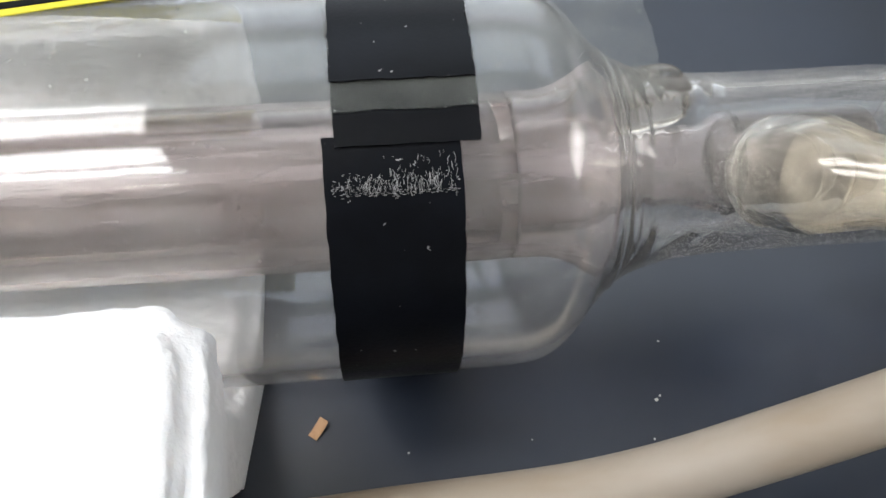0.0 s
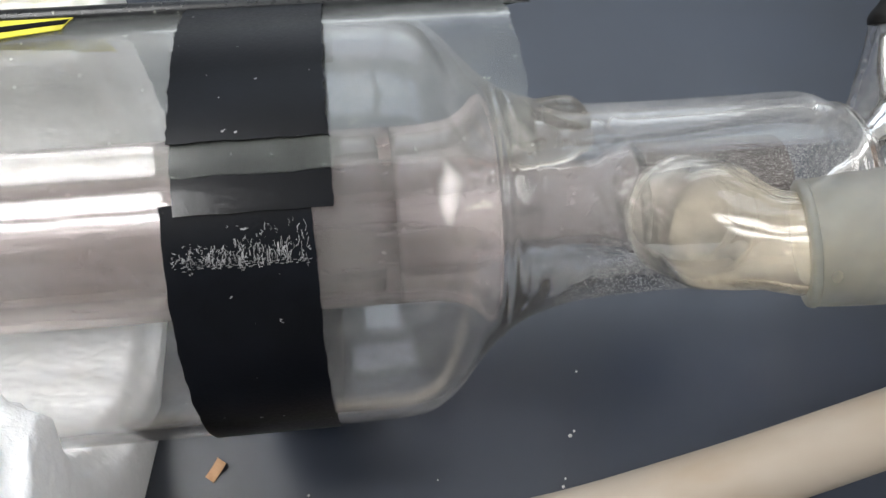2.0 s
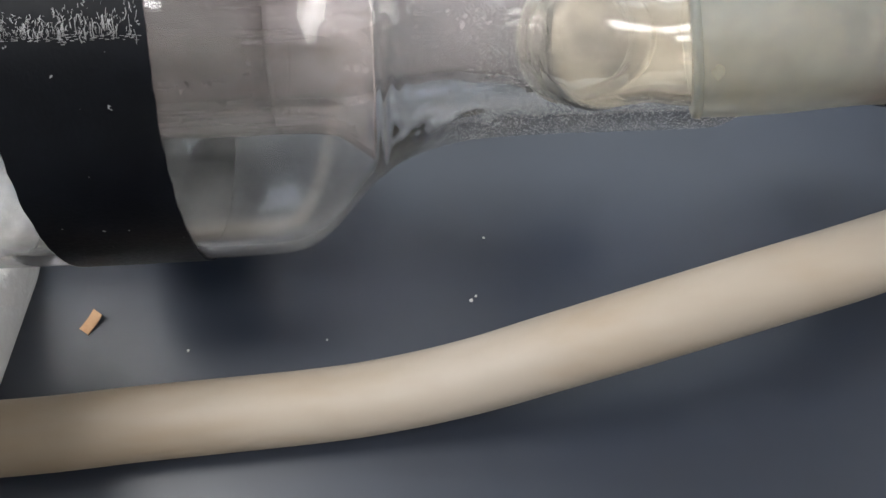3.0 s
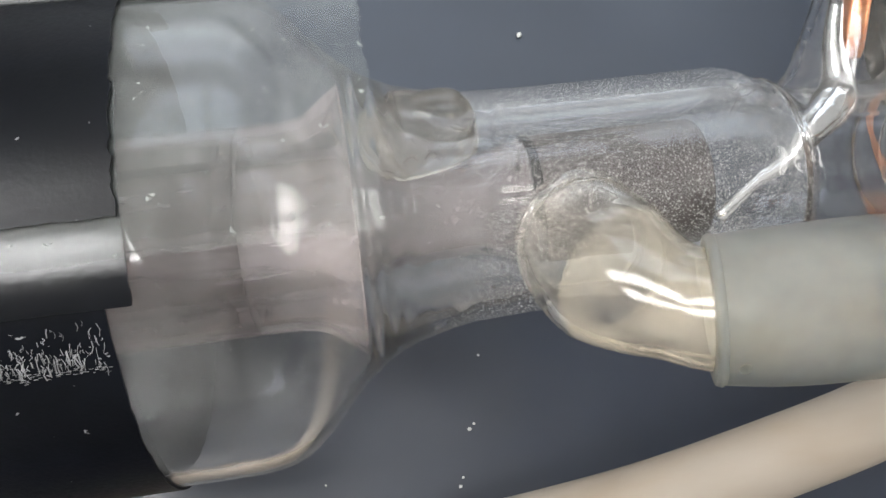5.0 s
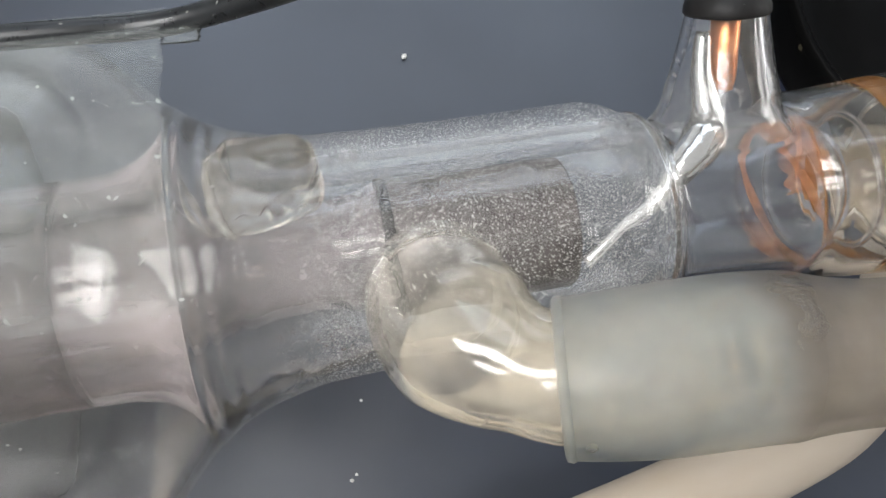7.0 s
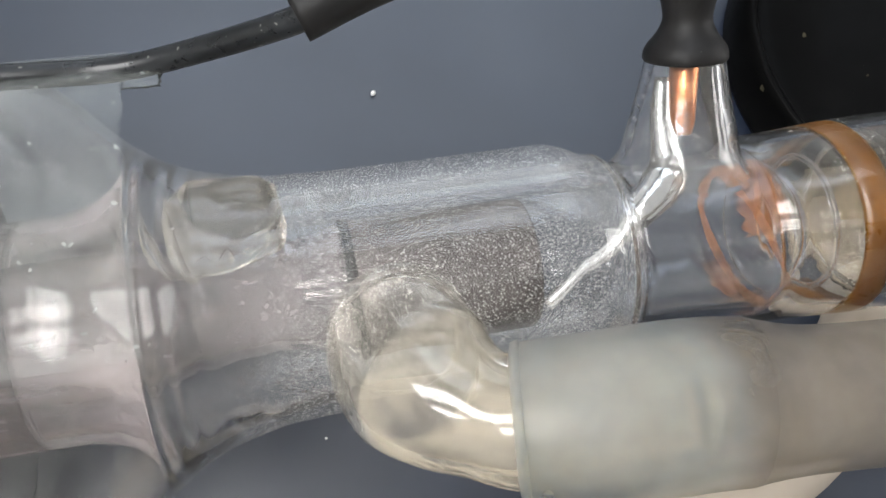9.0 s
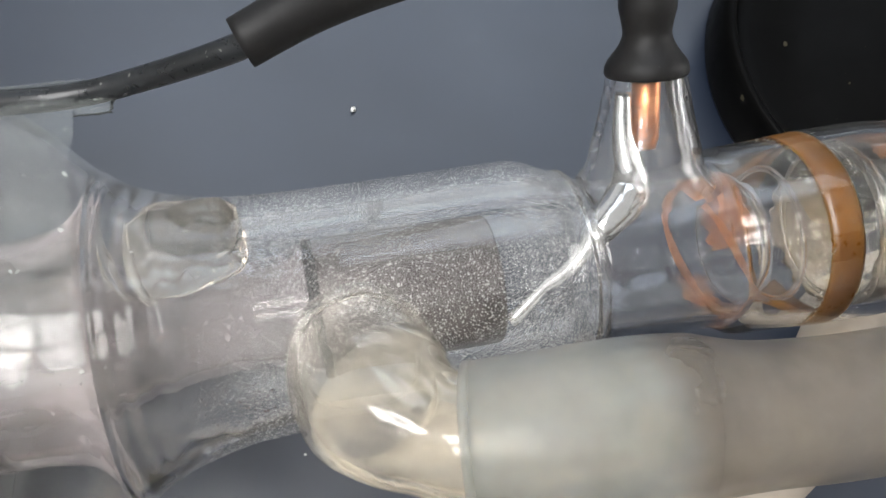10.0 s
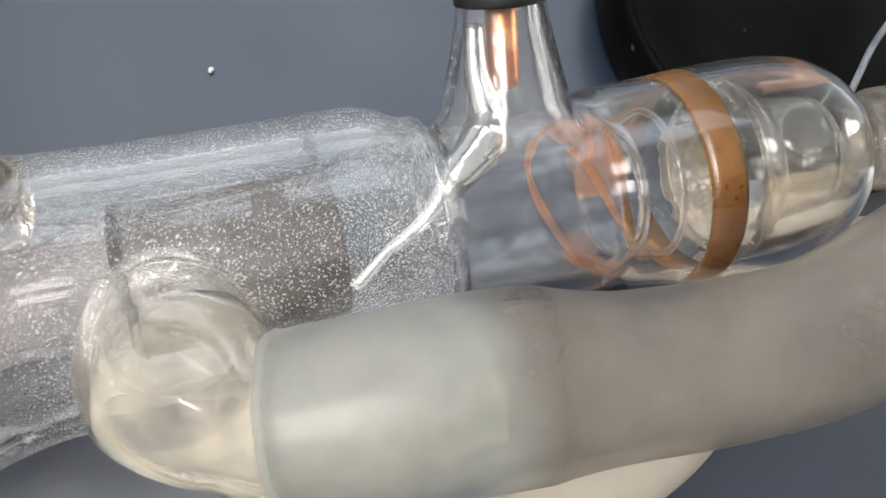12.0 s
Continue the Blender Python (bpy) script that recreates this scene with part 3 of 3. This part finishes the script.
barb_path = rounded(BARB, 5)
barb_r = lerp_radii([0.0092, 0.0094, 0.0096, 0.0096, 0.0083, 0.0070, 0.0072, 0.0068, 0.0072, 0.0066], 31)
part("deposit", sweep(barb_path[10:29], [r - 0.0011 for r in barb_r[10:29]], 40, 0.0001), M_DEPOSIT, tube,
     "cloudy beige deposit inside the elbow", shadow=False)
rnd = random.Random(33)
soot = bmesh.new()
for k in range(150):
    x, a = 0.0560 + rnd.gauss(0, 0.0035), radians(148 + rnd.gauss(0, 7) + 3 * k / 150)
    if 0.050 < x < 0.064:
        bmesh.ops.create_icosphere(soot, subdivisions=1, radius=rnd.uniform(0.00004, 0.0002) * rnd.random(), matrix=Matrix.Translation((x, 0.0142 * math.cos(a), AX + 0.0142 * math.sin(a))))
tagged(part("soot_specks", soot, M_BUG, tube, "dark specks inside the neck"), kind="stuff")

# ---- tape on the tube ----
band = thing("black_tape", "black cloth tape wound round the glass tube, end lifted", "tape")
part("under_layer", wrap(-0.0052, 0.0140, 118, 400, 0.0338, 0.0003, 110, 8, 0.00012, 1), M_TAPE, band, crisp=True)
part("over_layer", wrap(-0.0035, 0.0168, 80, 120.5, 0.0342, 0.0004, 40, 8, 0.00012, 2), M_TAPE_SHINY, band, crisp=True)
part("top_layer", wrap(-0.0036, 0.0166, 5, 105.3, 0.03515, 0.0003, 80, 22, 0.00022, 7), M_TAPE_TOP, band, "torn black tape over the clear tape", crisp=True)
rnd = random.Random(5)
flecks = bmesh.new()
for _ in range(300):
    u = rnd.random()
    x = -0.0042 + 0.0176 * u
    a = 130.5 - abs(rnd.gauss(0, 1)) * (1.0 + 3.2 * u)
    if a < 122:
        continue
    length = rnd.uniform(0.8, 3.6) * (0.3 + u) * rnd.random()
    pts = [(x + rnd.uniform(-0.0002, 0.0002), 0.0342 * math.cos(radians(a + d)), AX + 0.0342 * math.sin(radians(a + d))) for d in (0, length * 0.5, length)]
    b = sweep(pts, rnd.uniform(0.00002, 0.00006), 4)
    me = bpy.data.meshes.new("tmp")
    b.to_mesh(me)
    b.free()
    flecks.from_mesh(me)
    bpy.data.meshes.remove(me)
for _ in range(110):
    # a fainter row along the old edge
    x, a = rnd.uniform(-0.0044, 0.0134), 131.6 + rnd.gauss(0, 0.35)
    b = sweep([(x + d * rnd.uniform(0.4, 1), 0.0342 * math.cos(radians(a)), AX + 0.0342 * math.sin(radians(a))) for d in (0, 0.00025, 0.0005)], rnd.uniform(0.00002, 0.00005), 4)
    me = bpy.data.meshes.new("tmp")
    b.to_mesh(me)
    b.free()
    flecks.from_mesh(me)
    bpy.data.meshes.remove(me)
tagged(part("adhesive_residue", flecks, M_RESIDUE, band, "pale grey adhesive threads"), kind="stuff")
clear = thing("clear_tape", "clear greenish packing tape along the top of the tube", "tape")
part("tape_strip", wrap(-0.20, 0.0434, 46, 112.5, 0.0349, 0.00012, 60, 60, 0.0003, 3), M_CLEAR, clear, shadow=False, crisp=True)
part("tape_corner", wrap(0.0434, 0.0474, 57, 63, 0.0348, 0.00012, 8, 8, 0.0003, 6), M_CLEAR, clear, "small loose corner of clear tape", shadow=False)

# ---- high-voltage lead ----
hv = thing("power_lead", "black insulated wire with rubber sleeve and cap on the side arm", "cable")
WIRE = [(-0.20, 0.0210, 0.0695), (-0.05, 0.0208, 0.0695), (0.0, 0.0207, 0.0695), (0.030, 0.0205, 0.0692), (0.0425, 0.0203, 0.0690), (0.0527, 0.0190, 0.0735), (0.0618, 0.0164, 0.0808), (0.0640, 0.0172, 0.0819)]
part("wire", sweep(rounded(WIRE, 5), 0.0014, 16), M_WIRE, hv)
SLEEVE = [(0.0620, 0.0165, 0.0812), (0.0698, 0.0190, 0.0830), (0.0796, 0.0225, 0.0820), (0.0909, 0.0265, 0.0790), (0.1017, 0.0295, 0.0745), (0.1090, 0.0305, 0.0700), (0.1135, 0.0285, 0.0672), (0.1146, 0.0252, 0.0645)]
part("sleeve", sweep(rounded(SLEEVE, 6), lerp_radii([0.0027, 0.0028, 0.0028, 0.0028, 0.0027, 0.0027, 0.0027, 0.0029, 0.0031], 43), 28, 0.0007), M_BLACK, hv, "matt black rubber sleeve")
CAP = [(0.0268, 0.0052), (0.0270, 0.0057), (0.0285, 0.0055), (0.0305, 0.0040), (0.0322, 0.0033), (0.0340, 0.0035), (0.0362, 0.0039), (0.0385, 0.0034), (0.0395, 0.0010)]
part("cap", revolve([(p[0], p[1]) for p in rounded(CAP, 3)], arm_m, 36), M_BLACK, hv, "flared black rubber cap")

# ---- hoses ----
hose = thing("silicone_hose", "frosted translucent silicone hose pushed on the glass barb", "hose")
HOSE = [(0.0797, -0.0245, 0.0637), (0.0880, -0.0256, 0.0660), (0.0988, -0.0264, 0.0682), (0.1100, -0.0280, 0.0690), (0.1220, -0.0290, 0.0690), (0.1320, -0.0288, 0.0697),
        (0.1430, -0.0258, 0.0703), (0.1545, -0.0225, 0.0695), (0.1660, -0.0180, 0.0670), (0.1770, -0.0125, 0.0615), (0.1845, -0.0065, 0.0535), (0.1860, -0.0020, 0.0465), (0.1830, 0.0, 0.0420), (0.1780, 0.0, 0.0410), (0.1730, 0.0, 0.0410)]
hp = rounded(HOSE, 6)
hr = [0.0086 + 0.0006 * math.sin(min(i / 14, 1) * math.pi * 0.8) if i < 14 else 0.0078 + 0.00115 * max(1 - (i - 14) / 5, 0) ** 2 for i in range(len(hp))]
part("stretched_end", sweep(hp, hr, 40, 0.0013, lips=(True, False), span=(0, 15)), M_HOSE, hose, "clearer stretched hose end over the barb")
part("hose_wall", sweep(hp, hr, 40, 0.0013, lips=(False, True), span=(14, len(hp))), M_HOSE, hose)
part("end_lip", sweep([hp[0] + (hp[1] - hp[0]) * k for k in (-0.5, -0.35, 0.4, 0.9)], [0.0082, 0.0087, 0.0089, 0.0086], 40, 0.0019), M_HOSE, hose, "flared hose end")
part("barb_ridge", sweep([hp[12] + (hp[13] - hp[12]) * k for k in (-0.2, 0.0, 0.2)], [0.0070, 0.0074, 0.0070], 40, 0.0006), M_RIDGE, hose, "warm-tinted ridge over the barb's end")
tan = thing("rubber_hose", "tan rubber hose lying on the table and rising under the tube", "hose")
TAN = [(-0.22, -0.046, 0.0063), (-0.10, -0.0505, 0.0063), (-0.0252, -0.0503, 0.0063), (0.0012, -0.0493, 0.0063), (0.0286, -0.0485, 0.0070), (0.0420, -0.0480, 0.0092), (0.0543, -0.0473, 0.0132),
       (0.0660, -0.0464, 0.0188), (0.0814, -0.0446, 0.0245), (0.0995, -0.0413, 0.0280), (0.115, -0.038, 0.0295), (0.130, -0.0335, 0.0290), (0.143, -0.0260, 0.0245), (0.154, -0.0160, 0.0180),
       (0.166, -0.0090, 0.0115), (0.190, -0.0085, 0.0067), (0.25, -0.020, 0.0063)]
part("hose_wall", sweep(rounded(TAN, 6), 0.0061, 32, 0.0015), M_TAN, tan)


# ---- foam block ----
def foam_block(x0, x1, turn):
    prof = [(-0.0425, 0.0), (-0.0500, 0.016), (-0.0720, 0.036), (-0.0740, 0.063), (-0.0365, 0.063)]
    prof += [(0.0345 * math.cos(radians(a)), AX + 0.0345 * math.sin(radians(a))) for a in range(155, 386, 11)]
    prof += [(0.0365, 0.058), (0.055, 0.058), (0.055, 0.0)]
    bm = bmesh.new()
    a = [bm.verts.new((x0, y, z)) for y, z in prof]
    f = bm.faces.new(a)
    ext = bmesh.ops.extrude_face_region(bm, geom=[f])
    bmesh.ops.translate(bm, verts=[v for v in ext["geom"] if isinstance(v, bmesh.types.BMVert)], vec=(x1 - x0, 0, 0))
    bmesh.ops.recalc_face_normals(bm, faces=bm.faces)
    sharp = [e for e in bm.edges if e.calc_face_angle(0) > 0.6 and max(v.co.z for v in e.verts) > 0.001]
    bmesh.ops.bevel(bm, geom=sharp, offset=0.0035, segments=3, affect="EDGES")
    bmesh.ops.triangulate(bm, faces=bm.faces)
    for _ in range(6):
        long = [e for e in bm.edges if e.calc_length() > 0.0022]
        bmesh.ops.subdivide_edges(bm, edges=long, cuts=1, use_grid_fill=True)
        bmesh.ops.triangulate(bm, faces=bm.faces)
    for _ in range(8):
        bmesh.ops.smooth_vert(bm, verts=[v for v in bm.verts if v.co.z > 0.001], factor=0.5, use_axis_x=True, use_axis_y=True, use_axis_z=True)
    for v in bm.verts:
        if v.co.z > 0.001:
            v.co += 0.0004 * noise.noise_vector(v.co * 700) + 0.0002 * noise.noise_vector(v.co * 330) + 0.0003 * noise.noise_vector(v.co * 90)
    for v in bm.verts:
        out = max(-v.co.y - 0.018, 0) / 0.024
        v.co.x += out * (-turn * (1 - min(v.co.z / 0.05, 1)) + 0.0012 * min(v.co.z / 0.05, 1))
    return bm


foam = thing("foam_block", "white closed-cell foam block cut out to cradle the tube", "foam block")
part("foam_body", foam_block(-0.105, -0.0225, 0.004), M_FOAM, foam)

# ---- things behind ----
roll = thing("plastic_disc", "dull black round plastic disc, dusty, on the table", "disc")
DISC = [(0.0, 0.0390), (0.0105, 0.0390), (0.0100, 0.0250), (0.0115, 0.0160), (0.0130, 0.0080), (0.0132, 0.0004)]
part("disc_body", revolve([(p[0], p[1]) for p in rounded(DISC, 3)], pose(0.2000, 0.0440, 0.0, 0, -90, 0), 80), M_GLOSSBLACK, roll)
RIM = [(0.0, 0.0392), (0.0, 0.0408), (0.0015, 0.0415), (0.0110, 0.0415), (0.0130, 0.0408), (0.0135, 0.0400), (0.0130, 0.0392)]
part("rim", revolve(RIM, pose(0.2000, 0.0440, 0.0, 0, -90, 0), 80, True), M_GLOSSBLACK, roll)
cord = thing("thin_cord", "thin grey cord lying over the black disc", "cord")
part("cord_strand", sweep(rounded([(0.196, 0.012, 0.0012), (0.199, 0.0215, 0.0150), (0.208, 0.030, 0.0158), (0.222, 0.040, 0.0175), (0.236, 0.052, 0.0160), (0.25, 0.075, 0.0012)], 5), 0.0007, 12), M_CORD, cord)
label = thing("warning_label", "yellow warning sticker with a black border on the tube", "sticker")
part("label_sheet", wrap(-0.075, -0.020, 45, 91.2, 0.0351, 0.00015, 40, 16, 0.0, 1, 0.0, -24.7), M_YELLOW, label)
part("label_border", wrap(-0.075, -0.020, 83.6, 87.8, 0.03527, 0.00006, 10, 16, 0.0, 1, 0.0, -24.7), M_PRINT, label, "black printed border")

# ---- scraps on the table ----
chip = thing("card_chip", "small curled brown card chip on the table", "scrap")
cb = bmesh.new()
rows = [[cb.verts.new((-0.0020 + 0.0040 * i / 6, y, z + 0.0002 + 0.0012 * (i / 6) ** 2)) for i in range(7)] for y, z in ((-0.0010, 0.0003), (0.0010, 0.0003), (0.0010, 0.0), (-0.0010, 0.0))]
for a, b in zip(rows, rows[1:] + rows[:1]):
    for i in range(6):
        cb.faces.new((a[i], a[i + 1], b[i + 1], b[i]))
cb.faces.new([r[0] for r in rows])
cb.faces.new([r[6] for r in rows][::-1])
bmesh.ops.recalc_face_normals(cb, faces=cb.faces)
cb.transform(pose(-0.0117, -0.0282, 0, 0, 0, 52))
part("chip_body", cb, M_CHIP, chip, smooth=False)
rnd = random.Random(11)


def crumb(x, y, r):
    bm = bmesh.new()
    bmesh.ops.create_icosphere(bm, subdivisions=1, radius=r)
    for v in bm.verts:
        v.co *= rnd.uniform(0.7, 1.2)
    bm.transform(pose(x, y, r * 0.7, rnd.uniform(0, 90), rnd.uniform(0, 90), 0))
    return bm


for x, y, r in ((0.0805, 0.0527, 0.0007), (0.0056, -0.0345, 0.0003), (0.0568, -0.0279, 0.0004), (0.0578, -0.0270, 0.0003), (0.0537, -0.0376, 0.0004),
                (0.0606, -0.0146, 0.0003), (0.0544, -0.0361, 0.0003), (0.03, -0.034, 0.0002)):
    tagged(part("crumb", crumb(x, y, r), M_DUST, smooth=False), "tiny pale crumb of dust on the table", "crumb", "crumbs on the table")

fibre = thing("dark_fibre", "thin dark brown curled fibre inside the glass neck", "fibre")
for k, pts in enumerate([[(0.0500, 0.0012, 0.0560), (0.0512, 0.0022, 0.0565), (0.0520, 0.0008, 0.0563), (0.0529, 0.0016, 0.0562)], [(0.0472, 0.0012, 0.0560), (0.0482, 0.0016, 0.0562), (0.0490, 0.0010, 0.0562)]]):
    part("strand", sweep(rounded(pts, 4), 0.00008, 8), M_BUG, fibre)
